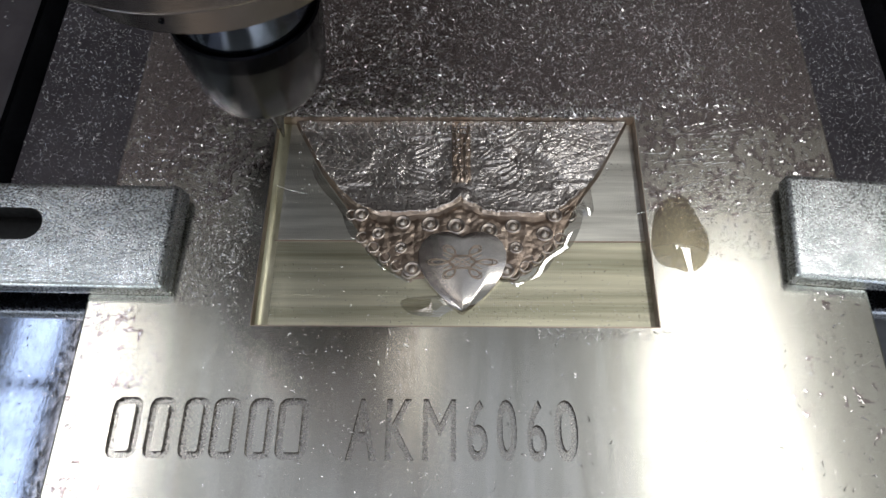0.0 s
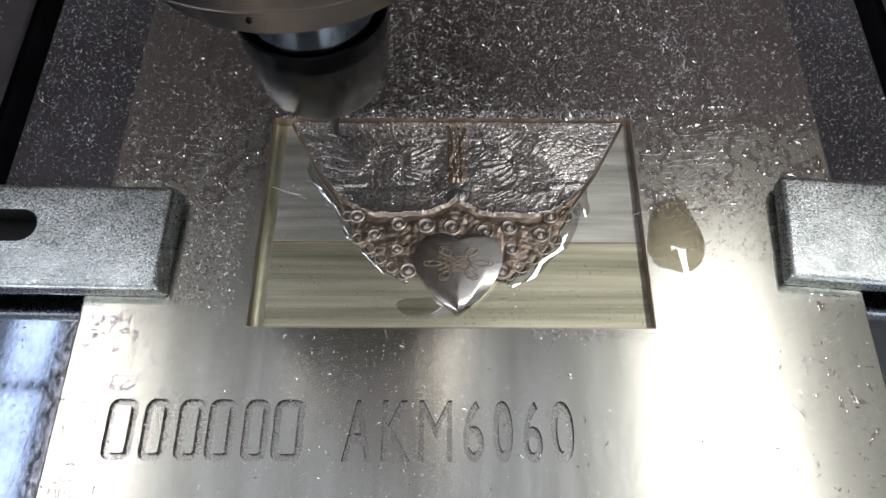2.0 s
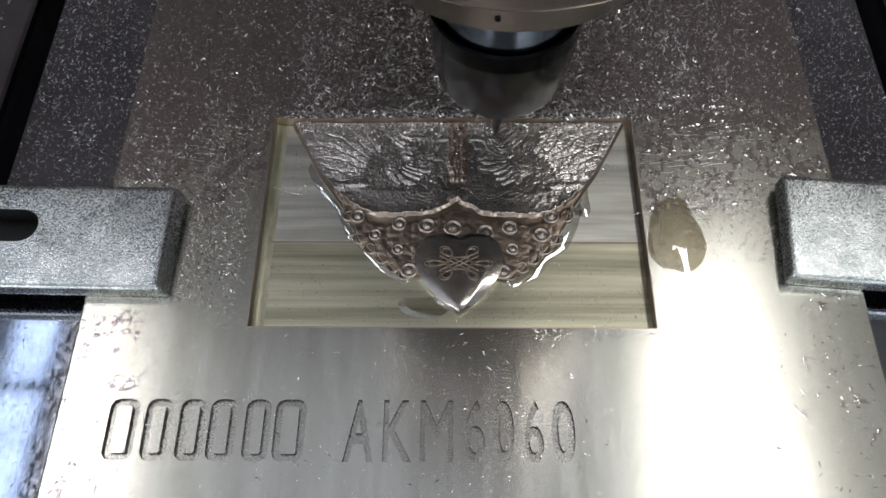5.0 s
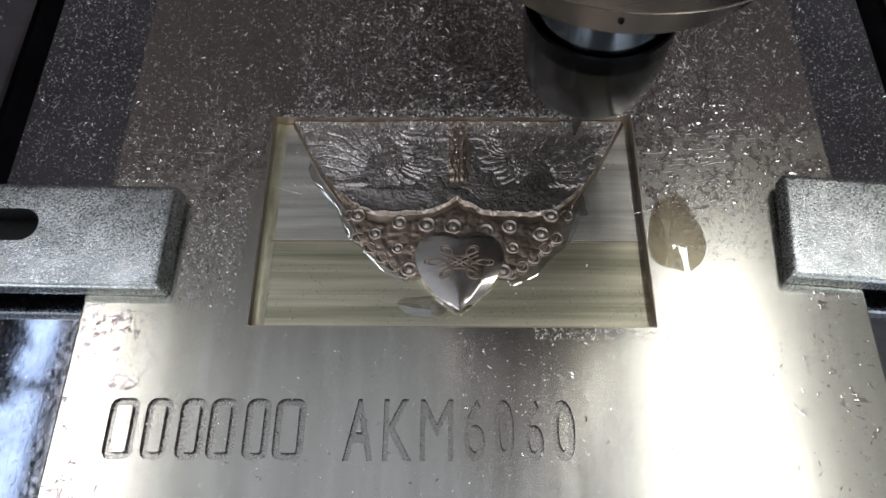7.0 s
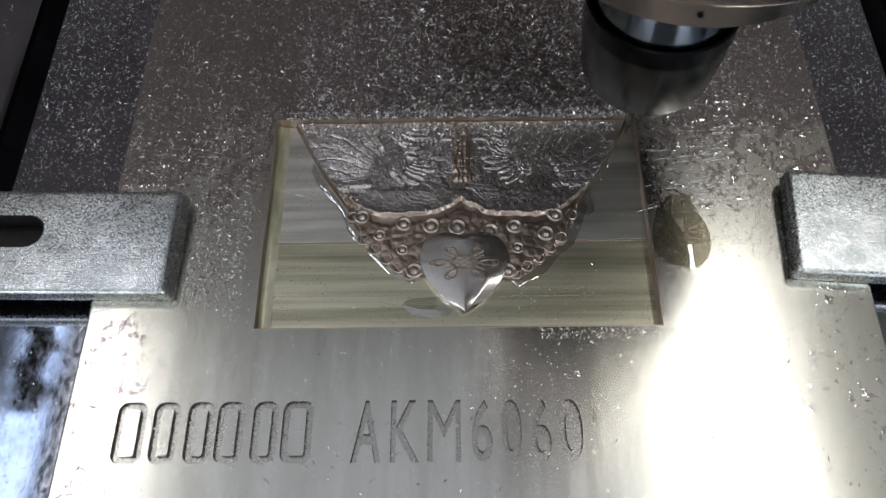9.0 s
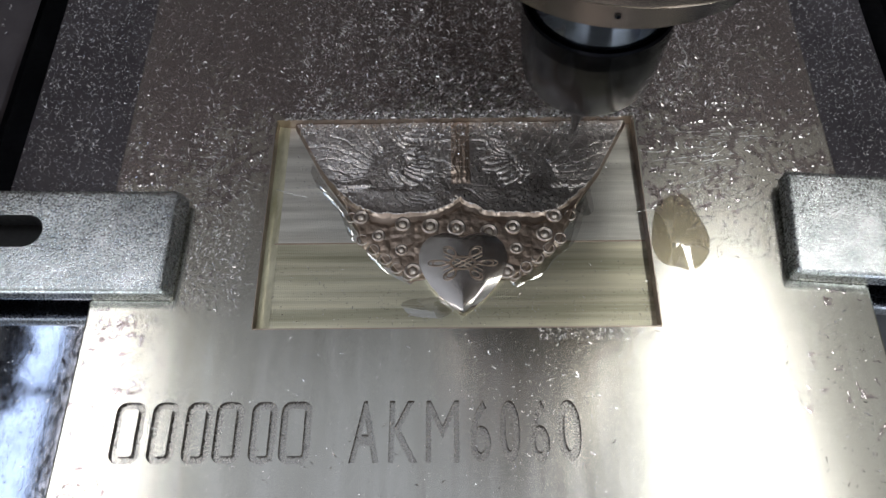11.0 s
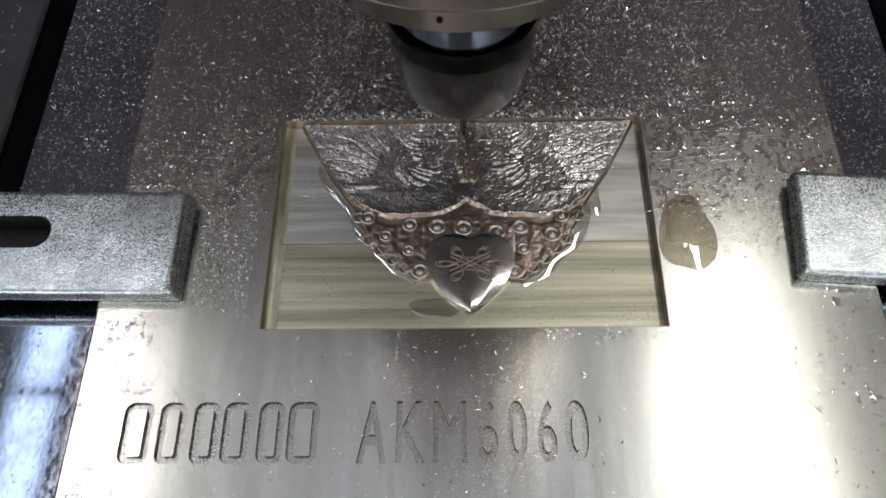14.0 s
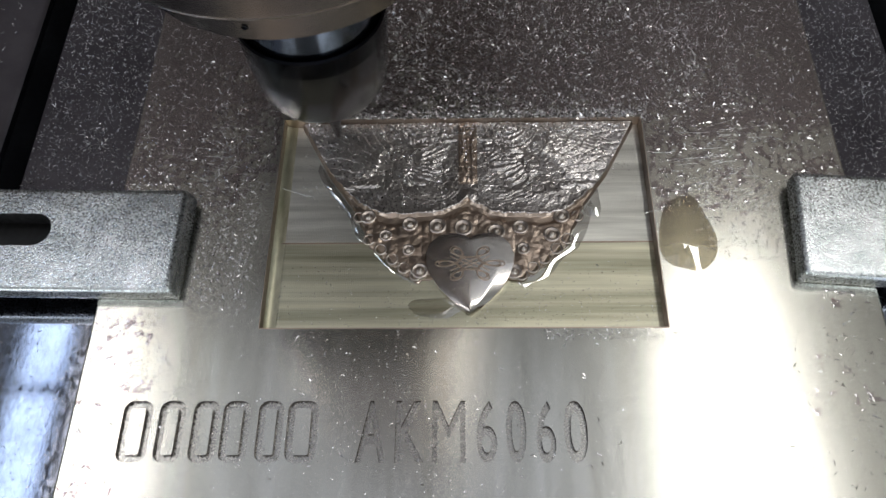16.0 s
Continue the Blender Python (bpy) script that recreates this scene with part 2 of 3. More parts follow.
def outline_bm(x0, x1, y0, y1, inset, depth, seg=7):
    """A block with well-rounded corners, drawn in by inset."""
    x0, x1, y0, y1 = x0 + inset, x1 - inset, y0 + inset, y1 - inset
    r = max(0.5, 2.3 - inset)
    ring = []
    for cx, cy, a0 in ((x1 - r, y1 - r, 0), (x0 + r, y1 - r, 90), (x0 + r, y0 + r, 180), (x1 - r, y0 + r, 270)):
        for k in range(seg):
            a = radians(a0 + 90 * k / (seg - 1))
            ring.append((cx + r * math.cos(a), cy + r * math.sin(a)))
    bm = bmesh.new()
    lo = [bm.verts.new((x * MM, y * MM, -depth * MM)) for x, y in ring]
    hi = [bm.verts.new((x * MM, y * MM, depth * MM)) for x, y in ring]
    for i in range(len(ring)):
        k = (i + 1) % len(ring)
        bm.faces.new((lo[i], lo[k], hi[k], hi[i]))
    bm.faces.new(lo[::-1])
    bm.faces.new(hi)
    return bm


def build_plate():
    plate = tagged(new("bronze_plate"), "wet bronze plate with milled pocket and engraved lettering", "metal plate")
    slab = part("slab", box_bm(-92 * MM, 102.5 * MM, -75 * MM, 150 * MM, BED, 0, 0.0005, 2), M_PLATE, plate)
    pocket = part("pocket", box_bm(POCKET[0], POCKET[1], POCKET[2], POCKET[3], FLOOR, 0.01), M_FLOOR)
    y0, y1, dep = -33.1, -18.6, 1.0
    cutters = [pocket]
    for x0, x1 in ((-79.6, -72.6), (-71.0, -64.8), (-63.0, -56.8), (-56.0, -49.6), (-47.7, -41.7), (-40.8, -33.6)):
        # maker's mark: plain engraved outlines with a standing core
        block = part("glyph", outline_bm(x0, x1, y0, y1, 0, dep), M_ENGRAVE)
        cut(block, [part("glyph", outline_bm(x0, x1, y0, y1, 1.75, 1.3 * dep), M_ENGRAVE)])
        cutters.append(block)
    for ch, x0, x1 in (("A", -24.6, -17.7), ("K", -15.6, -9.0), ("M", -7.1, 0.5), ("6", 3.0, 7.7), ("0", 9.8, 14.4), ("6", 16.7, 21.1), ("0", 23.0, 28.4)):
        cutters.append(glyph(ch, x0, x1, y0, y1, dep))
    cut(slab, cutters)
    # the walls of the pocket take the browner bronze
    me = slab.data
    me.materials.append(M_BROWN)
    me.materials.append(M_GROOVE_SHADE)
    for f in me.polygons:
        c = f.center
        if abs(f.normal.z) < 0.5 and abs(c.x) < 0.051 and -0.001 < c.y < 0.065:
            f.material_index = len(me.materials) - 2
        # engraved walls: painted shade that outlines the letters
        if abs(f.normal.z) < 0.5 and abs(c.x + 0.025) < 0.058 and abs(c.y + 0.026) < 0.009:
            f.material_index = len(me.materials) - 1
    return plate, slab


plate, slab = build_plate()


# ------------------------------------------------------------------ clamps
def build_clamp(label, m, slot, slope):
    c = tagged(new("hold_down_clamp"), label, "clamp", group="clamps holding the plate")
    top = 5.6 * MM
    bm = box_bm(-0.09, 0, -14.8 * MM, 14.8 * MM, 0, top)
    for v in bm.verts:
        if v.co.z > 0.003:
            v.co.x -= slope * MM if v.co.x > -0.05 else 0
            v.co.y *= 0.985
    bmesh.ops.bevel(bm, geom=bm.edges[:], offset=1.6 * MM, segments=4, profile=0.6, affect="EDGES")
    body = part("body", bm, M_CLAMP, c, smooth=True)
    if slot:
        r = 4.6 * MM
        bm = lathe_bm([(r, -0.02), (r, 0.03)], 32)
        for v in bm.verts:
            v.co += Vector((-39.6 * MM - (0.05 if v.co.x < -0.0001 else 0), 2.3 * MM, 0))
        # the cut leaves the slot's walls in the painted shade colour
        hole = part("hole", bm, M_SLOT_SHADE)
        cut(body, [hole])
        body.data.set_sharp_from_angle(angle=radians(32))
        # added near-black block: stands for the clamp's shadow on the bed
        bolt = part("under_clamp_shade", box_bm(-0.0885, -0.024, -11 * MM, 14 * MM, -5.3 * MM, -3.6 * MM), M_SLOT_SHADE, c, "block added under the slot, near black to stand for shade")
    c.matrix_world = m
    return c


build_clamp("zinc-plated steel hold-down clamp with a long slot", pose(-70.3 * MM, 22.1 * MM, 0.62 * MM, 2.4, 0, -1.0), True, 1.5)
build_clamp("plain zinc-plated steel hold-down clamp on the plate", pose(84.2 * MM, 26.3 * MM, 0.62 * MM, -2.4, 0, 175.3), False, 0.2)


# ------------------------------------------------------------------ spindle
SPINDLE_Y = 59.4 * MM


def build_spindle():
    s = tagged(new("spindle_head"), "turned steel milling spindle with black collet nut", "spindle")
    k = MM
    part("body", lathe_bm([(34 * k, 85.05 * k), (40.0 * k, 85.05 * k), (40.6 * k, 85.3 * k), (40.95 * k, 85.9 * k), (41 * k, 86.6 * k), (41 * k, 0.30)], 96), M_SPINDLE, s, smooth=True)
    part("lower_flange", lathe_bm([(31.5 * k, 72 * k), (33 * k, 72.8 * k), (33.4 * k, 85 * k)], 96), M_SPINDLE, s, smooth=True)
    bm = lathe_bm([(0.2 * k, 0), (0.6 * k, 0), (0.6 * k, 0.85 * k), (0.2 * k, 0.7 * k)], 20)
    screw = part("set_screw", bm, M_BLACK, s, "small dark set screw")
    screw.matrix_basis = Matrix.Rotation(radians(-97), 4, "Z") @ Matrix.Translation((32.5 * k, 0, 76 * k)) @ Matrix.Rotation(radians(90), 4, "Y")
    part("shaft", lathe_bm([(16.2 * k, 48.4 * k), (15.8 * k, 52 * k), (12.5 * k, 71.9 * k)], 64), M_SHAFT, s, "glossy dark spindle shaft", smooth=True)
    nut = part("collet_nut", lathe_bm([(8 * k, 24 * k), (13.6 * k, 24 * k), (15.2 * k, 24.8 * k), (16.2 * k, 27 * k), (17.4 * k, 38 * k), (17.4 * k, 43.4 * k)], 64), M_NUT, s, "satin steel collet nut, spinning", smooth=True)
    part("nut_collar", lathe_bm([(17.5 * k, 43.45 * k), (17.8 * k, 43.8 * k), (17.8 * k, 48.6 * k), (17.3 * k, 49.1 * k), (15.4 * k, 49.1 * k)], 64), M_BLACK, nut, "black oxide nut collar", smooth=True)
    part("cutter", lathe_bm([(0.3 * k, -2.5 * k), (1.2 * k, 4 * k), (3 * k, 12 * k), (3 * k, 24.1 * k)], 24), M_CUTTER, nut, "slim tapered carbide cutter")
    # unseen carriage, doubles as a reflector over the pocket
    car = part("carriage", box_bm(-0.055, 0.055, 0.042, 0.108, 0.11, 0.30, 0.003), M_CARRIAGE, s, "unseen carriage plate, pale to brighten reflections")
    # cable chain at the end of an arm; it shows as a reflection in the wet bed
    part("chain_arm", box_bm(-0.335, -0.050, 0.088, 0.100, 0.306, 0.318, 0.001), M_GANTRY, s, "dark painted chain arm")
    link = finish(box_bm(-0.0055, 0.0055, -0.0062, 0.0062, -0.007, 0.007, 0.0015), "chain_link", M_CHAIN)
    pin = finish(box_bm(-0.009, 0.009, -0.0035, 0.0035, -0.004, 0.004, 0.001), "chain_link", M_CHAIN)
    for i in range(13):
        o = new("chain_link", link if i % 2 else pin)
        o.parent = s
        o.location = (-0.324 + 0.003 * math.sin(i * 1.3), 0.022 + 0.0068 * i, 0.298)
    s.location = (0, SPINDLE_Y, 0)
    return s, nut


spindle, nut = build_spindle()


# ------------------------------------------------------------------ the pendant in the pocket
CX = 1.5


def value_noise(x, y, cell, seed):
    """Smooth random relief over arrays of places, in cells of that size."""
    g = np.random.RandomState(seed).rand(256, 256)
    fx, fy = x / cell + 100, y / cell + 100
    ix, iy = np.floor(fx).astype(int), np.floor(fy).astype(int)
    tx, ty = fx - ix, fy - iy
    tx, ty = tx * tx * (3 - 2 * tx), ty * ty * (3 - 2 * ty)
    a, b2 = g[ix % 256, iy % 256], g[(ix + 1) % 256, iy % 256]
    c, d = g[ix % 256, (iy + 1) % 256], g[(ix + 1) % 256, (iy + 1) % 256]
    return (a * (1 - tx) + b2 * tx) * (1 - ty) + (c * (1 - tx) + d * tx) * ty - 0.5


def step(a, b2, x):
    t = np.clip((x - a) / (b2 - a), 0, 1)
    return t * t * (3 - 2 * t)


EDGE_U = (0, 8, 13, 16, 20, 26, 30, 38, 46.5, 49)
EDGE_Y = (18, 15, 14.6, 16.5, 19.8, 25.5, 34.5, 46, 62, 68)


def edge_y(u):
    """The pendant's lower edge, half a side, with its scallops."""
    y = np.interp(u, EDGE_U, EDGE_Y)
    return y - np.where((u > 12) & (u < 31), 1.0 * np.abs(np.sin(math.pi * (u - 12) / 3.1)), 0)


def channel_y(u):
    """The beaded hem of the wings, half a side."""
    return 32.5 + 5.4 * np.exp(-u / 6.0) + 0.036 * np.maximum(u - 18, 0) ** 2


def relief_height(x, y):
    """Height of the cut relief in millimetres, whether inside its edge, and where the browner bronze goes."""
    u = np.abs(x - CX)
    x0, y0 = x, y
    n0, n1, n2, n3 = value_noise(x, y, 6.5, 9), value_noise(x, y, 2.6, 1), value_noise(x, y, 1.1, 2), value_noise(x, y, 0.45, 3)
    channel = channel_y(u) + 0.9 * n1 + 0.6 * n2
    wing = step(channel - 0.3, channel + 0.7, y)
    bead = 1 - step(channel - 3.0, channel - 1.4, y)
    # the two sides are cut alike but never quite the same
    u = np.abs(u + 1.8 * value_noise(x, y, 5.0, 5) + 0.5 * value_noise(x, y, 1.6, 6))
    y = y + 1.8 * value_noise(x, y, 5.0, 7) + 0.5 * value_noise(x, y, 1.6, 8)

    def polar(cu, cy):
        return np.hypot(u - cu, y - cy), np.arctan2(y - cy, u - cu)

    def lines(phase, w):
        return np.exp(-(((phase % 1.0) - 0.5) / w) ** 2)

    def band(r, r0, r1, soft=0.4):
        return step(r0 - soft, r0 + soft, r) * (1 - step(r1 - soft, r1 + soft, r))

    def put(h, mask, value):
        return h * (1 - mask) + mask * value

    h = 0.55 * n0 + 0.22 * n1
    # long outer feathers with fine barbs
    r, a = polar(17, 46)
    phase = a * 5.6 + 0.035 * r + 0.25 * np.sin(0.22 * r)
    blade = phase % 1.0
    barbs = lines(r * 0.85 + 2.6 * blade, 0.2)
    h = put(h, step(8, 10, r) * band(a, -0.05, 1.15, 0.06), 0.5 * n0 + 0.55 * blade ** 0.8 + 0.05 * barbs - 0.2 * lines(phase + 0.5, 0.07))
    # neck plumes sweeping up and outward from the breast
    r, a = polar(3.0, 47)
    phase = a * 3.6 + 0.09 * r
    h = put(h, band(r, 5.5, 15, 0.8) * band(a, 0.42, 1.05, 0.1), 0.30 + 0.5 * np.abs(np.sin(math.pi * phase)))
    # claws: a fan of curved fingers with round tips
    r, a = polar(17.5, 53.5)
    turn = (a % (2 * math.pi)) + 0.055 * (r - 6)
    phase = (turn - 3.0) / 0.215
    tip = 11.6 + 1.1 * np.sin(np.floor(phase) * 2.1) - 3.4 * (np.abs((phase % 1.0) - 0.5) * 2) ** 3
    finger = band(turn, 3.0, 4.95, 0.02) * step(4.2, 5.2, r) * (1 - step(tip - 0.25, tip + 0.15, r))
    across = np.abs((phase % 1.0) - 0.5) * 2
    h = put(h, finger, 0.28 + 0.5 * np.sqrt(np.maximum(0, 1 - across ** 2)) - 0.16 * np.exp(-((across - 0.45) / 0.12) ** 2) - 0.02 * r)
    # body between the claws and the plumes
    ov = np.hypot((u - 17.6) / 2.5, (y - 49.5) / 3.9)
    h = put(h, 1 - step(0.96, 1.04, ov), 0.35 + 0.45 * np.sqrt(np.maximum(0, 1 - ov * ov)) + 0.12 * lines(ov * 3.2, 0.2))
    # little teeth in a row over the claws
    foot = 54.6 + 0.42 * (u - 7.5) - 0.012 * (u - 7.5) ** 2
    h = put(h, band(u, 6.6, 17.2, 0.3) * band(y - foot, 0.0, 3.0, 0.25), 0.05 + 0.5 * lines(u / 1.12 + 0.12 * (y - foot), 0.2))
    h += 0.35 * np.exp(-((y - foot - 3.5) / 0.3) ** 2) * band(u, 5.5, 18, 0.5)
    # round eye with rings and its brow
    r, a = polar(11.4, 62.8)
    h = put(h, 1 - step(5.6, 6.0, r), 0.45 + 0.3 * lines(r / 1.5 - 0.12 * a, 0.24) + 0.3 * np.exp(-(r / 1.1) ** 2))
    h += 0.35 * np.exp(-((r - 6.8) / 0.35) ** 2) + 0.22 * np.exp(-((r - 8.0) / 0.3) ** 2) * (u > 11)
    h = put(h, band(u, 2.5, 8.5, 0.4) * band(y - 0.05 * u, 57.6, 59.0, 0.2), 0.5)
    # leaf lying over the wing's foot
    lx, ly = (u - 24.0) / 12.0, y - 42.6 - 0.05 * (u - 24)
    half = 2.3 * np.sqrt(np.clip(lx, 0, 1)) * (1 - np.clip(lx, 0, 1)) ** 0.6 * 1.6
    inleaf = np.where((lx > 0) & (lx < 1), np.abs(ly) / np.maximum(half, 0.05), 9)
    h = put(h, 1 - step(0.9, 1.05, inleaf), 0.42 + 0.22 * (1 - np.minimum(inleaf, 1) ** 2) - 0.16 * lines(inleaf * np.sign(ly) * 0.9 + lx * 5, 0.14))
    h += 0.22 * np.exp(-((inleaf - 1.25) / 0.14) ** 2)
    # plain drapery with a few engraved folds
    r, a = polar(10.0, 46.5)
    plain = (1 - step(40.0, 41.2, y - 0.05 * np.maximum(u - 14, 0) ** 1.3)) * (u < 30)
    h = put(h, plain, 0.10 + 0.25 * n0 + 0.10 * np.cos((y - channel) * 0.8))
    h -= plain * 0.10 * band(r, 6.6, 11.0, 0.2) * lines(r / 1.05 + 0.3 * n0, 0.12) * band(a, -2.6, -0.35, 0.1)
    # hem: a raised cord of tiny beads
    hem = y0 - channel
    h += 0.24 * np.exp(-((hem - 0.9) / 0.35) ** 2) * (0.8 + 0.2 * np.sin(6.2 * x0))
    # central spine, flaring upward
    wide = 1.9 + 0.09 * np.maximum(y - 46, 0)
    spine = (1 - step(wide, wide + 0.5, u)) * step(43, 45, y)
    h = put(h, spine, 0.5 + 0.38 * lines(u / wide * 1.5 + 0.5, 0.25))
    knob = np.hypot(u / 2.2, (y - 38.5) / 2.6)
    h = put(h, 1 - step(0.85, 1.1, knob), 0.9 - 0.5 * knob ** 2)
    u, y = np.abs(x0 - CX), y0
    # stray tool strokes, thin and winding
    for cell, seed, depth in ((3.4, 41, 0.10), (2.0, 42, 0.09), (1.3, 43, 0.06)):
        h -= depth * (1 - plain) * np.exp(-(value_noise(x0, 1.3 * y0, cell, seed) / (0.10 / cell)) ** 2)
    h = wing * (-2.0 + 0.66 * h + 0.12 * n2 + 0.07 * n3)
    # petals of little flowers under the hem
    cell = np.sin(u * 0.98 + 0.6) * np.sin(y * 1.02 + 0.25 * u)
    h += bead * (-2.25 + 0.10 * np.abs(cell) ** 0.7 + 0.14 * n2 + 0.04 * n3 + 0.2 * n1)
    h += (1 - wing) * (1 - bead) * (-2.6 + 0.3 * n1)
    h = np.where((u < 9.5) & (y < 26), -3.4, h)
    rim = edge_y(u)
    inside = (y - rim) * np.interp(u, (0, 14, 30, 46), (1, 0.75, 0.6, 0.45))
    return np.maximum(-3.58, -3.58 + (h + 3.58) * step(0.0, 0.75, inside)), inside, (y < channel + 0.5) | ((u < 2.6) & (y > 43))


def build_relief(parent):
    xs, ys = np.arange(-49, 49.01, 0.14), np.arange(12, 63.9, 0.14)
    gx, gy = np.meshgrid(xs, ys, indexing="ij")
    hz, inside, wet = relief_height(gx, gy)
    keep = inside > -0.25
    ids = -np.ones(gx.shape, int)
    ids[keep] = np.arange(keep.sum())
    verts = np.stack([gx[keep], gy[keep], hz[keep]], 1) * MM
    ok = keep[:-1, :-1] & keep[1:, :-1] & keep[1:, 1:] & keep[:-1, 1:]
    faces = np.stack([ids[:-1, :-1][ok], ids[1:, :-1][ok], ids[1:, 1:][ok], ids[:-1, 1:][ok]], 1)
    me = bpy.data.meshes.new("relief")
    me.from_pydata(verts.tolist(), [], faces.tolist())
    me.materials.append(M_RELIEF)
    me.materials.append(M_BROWN)
    brown = (wet[:-1, :-1] | (inside[:-1, :-1] < 0.8))[ok]
    me.polygons.foreach_set("material_index", brown.astype(np.int32))
    me.shade_smooth()
    ob = new("relief", me)
    ob.parent = parent
    return ob


def build_heart(parent):
    prof_y = (4.4, 6.5, 9, 12, 15, 18, 21, 24, 26, 27.2)
    prof_w = (0.05, 2.7, 5.5, 8.2, 10.1, 11.2, 11.4, 10.4, 8.4, 5.2)
    bm = bmesh.new()
    n, half = 60, 18
    grid = []
    for j in range(n + 1):
        y = 4.4 + 22.8 * j / n
        w = float(np.interp(y, prof_y, prof_w))
        row = []
        for i in range(-half, half + 1):
            s = i / half
            yy = y - (1.6 * max(0, (y - 22) / 5.2) * (1 - abs(s)) ** 2)
            z = -0.45 - 0.055 * (27 - y) - 0.25 * s * s - (0.55 if s > 0 else 0.05) * max(0.0, (abs(s) - 0.62) / 0.38) * min(1, max(0.0, (18 - y) / 6)) - (0.8 if s > 0 else 0.25) * max(0, (14 - y) / 10) * abs(s) - 0.3 * max(0, (y - 25) / 2.2) ** 3
            row.append(bm.verts.new(((CX + 0.4 + w * s) * MM, yy * MM, max(z, -3.5) * MM)))
        grid.append(row)
    for a, b2 in zip(grid, grid[1:]):
        for i in range(2 * half):
            bm.faces.new((a[i], a[i + 1], b2[i + 1], b2[i]))
    rim = [r[0] for r in grid] + grid[-1][1:] + [r[-1] for r in grid[::-1]][1:]
    low = [bm.verts.new((v.co.x, v.co.y, FLOOR + 0.02 * MM)) for v in rim]
    for i in range(len(rim) - 1):
        bm.faces.new((rim[i], rim[i + 1], low[i + 1], low[i]))
    heart = part("heart", bm, M_HEART, parent, "smooth heart with an engraved looped knot", smooth=True)
    # the knot: two lines side by side in six loops
    for k in (1.1, 0.97):
        pts = []
        for i in range(240):
            t = 2 * math.pi * i / 240
            x = k * (5.5 * math.cos(t) + 2.6 * math.cos(5 * t))
            y = k * 0.62 * (5.2 * math.sin(t) - 2.6 * math.sin(5 * t))
            s = x / 10.8
            pts.append(((CX + 0.4 + x) * MM, (18.2 + y) * MM, (-0.36 - 0.055 * (27 - 18.2 - y) - 0.25 * s * s) * MM))
        part("knot_line", tube_bm(pts, 0.15 * MM, 6, True), M_BROWN, heart, "thin engraved knot line", smooth=True)
    # two pairs of bars crossing in the middle of the knot
    for sgn in (-1, 1):
        for off in (-0.55, 0.55):
            pts = []
            for i in range(13):
                x = -5.0 + 10.0 * i / 12
                y = sgn * 0.52 * x + off
                pts.append(((CX + 0.4 + x) * MM, (18.2 + y) * MM, (-0.36 - 0.055 * (27 - 18.2 - y) - 0.25 * (x / 10.8) ** 2) * MM))
            part("knot_line", tube_bm(pts, 0.13 * MM, 6), M_BROWN, heart, "thin engraved knot line", smooth=True)
    return heart


def build_pendant():
    p = tagged(new("pendant"), "half-milled bronze pendant with winged relief, beads and heart", "pendant")
    build_relief(p)
    build_heart(p)
    bead_me = finish(lathe_bm([(0.05 * MM, 1.15 * MM), (0.6 * MM, 1.0 * MM), (1.0 * MM, 0.45 * MM), (1.1 * MM, 0), (1.3 * MM, -0.4 * MM), (1.7 * MM, 0.1 * MM), (2.1 * MM, 0.25 * MM), (2.5 * MM, 0.0), (2.6 * MM, -1.4 * MM)][::-1], 24), "bead", M_BEAD, True)
    for x, y, s in ((-13.9, 30.7, 0.85), (-6.6, 30.1, 0.95), (0.3, 29.5, 1.0), (8.9, 28.2, 0.95), (15.3, 29.6, 0.85), (23.5, 27.3, 0.9), (26.4, 33.0, 0.85), (-25.1, 33.0, 0.85),
                    (-20.2, 27.3, 0.7), (-14.1, 22.9, 0.65), (15.9, 23.1, 0.7), (-11.0, 16.7, 0.9), (13.2, 16.4, 0.85)):
        o = new("bead", bead_me)
        o.parent = p
        o.location, o.scale = (x * MM, y * MM, -2.0 * MM), (s, s, s * 0.6)
    # scalloped loops along the lower edge
    ring = [(1.45 * MM * math.cos(a), 1.45 * MM * math.sin(a), 0) for a in (2 * math.pi * i / 20 for i in range(20))]
    ring_me = finish(tube_bm(ring, 0.30 * MM, 8, True), "loop", M_BEAD, True)
    for side in (-1, 1):
        for k in range(6):
            u = 13.6 + 3.1 * k
            o = new("edge_loop", ring_me)
            o.parent = p
            o.location = ((CX + side * u) * MM, (float(np.interp(u, EDGE_U, EDGE_Y)) + 0.6) * MM, -2.45 * MM)
    return p


build_pendant()



def fillet_bm(side, r=6.0, width=3.0, seg=9):
    """The round root that the ball cutter leaves along a side wall of the pocket."""
    bm, rows = bmesh.new(), []
    for i in range(seg + 1):
        d = width * i / seg
        x, z = side * (49.98 - width + d), FLOOR / MM + r - math.sqrt(r * r - d * d)
        rows.append([bm.verts.new((x * MM, y * MM, (z + 0.13) * MM)) for y in (0.02, 63.9)])
    for a, c in zip(rows, rows[1:]):
        bm.faces.new((a[0], a[1], c[1], c[0]))
    foot = [bm.verts.new((side * 49.98 * MM, y * MM, FLOOR - 0.02 * MM)) for y in (0.02, 63.9)]
    bm.faces.new((rows[-1][0], rows[-1][1], foot[1], foot[0]))
    near = [row[0] for row in rows] + [foot[0]]
    bm.faces.new(near)
    return bm


part("pocket_root", fillet_bm(-1), M_ROOT, plate, "rounded root of the pocket wall", smooth=True)

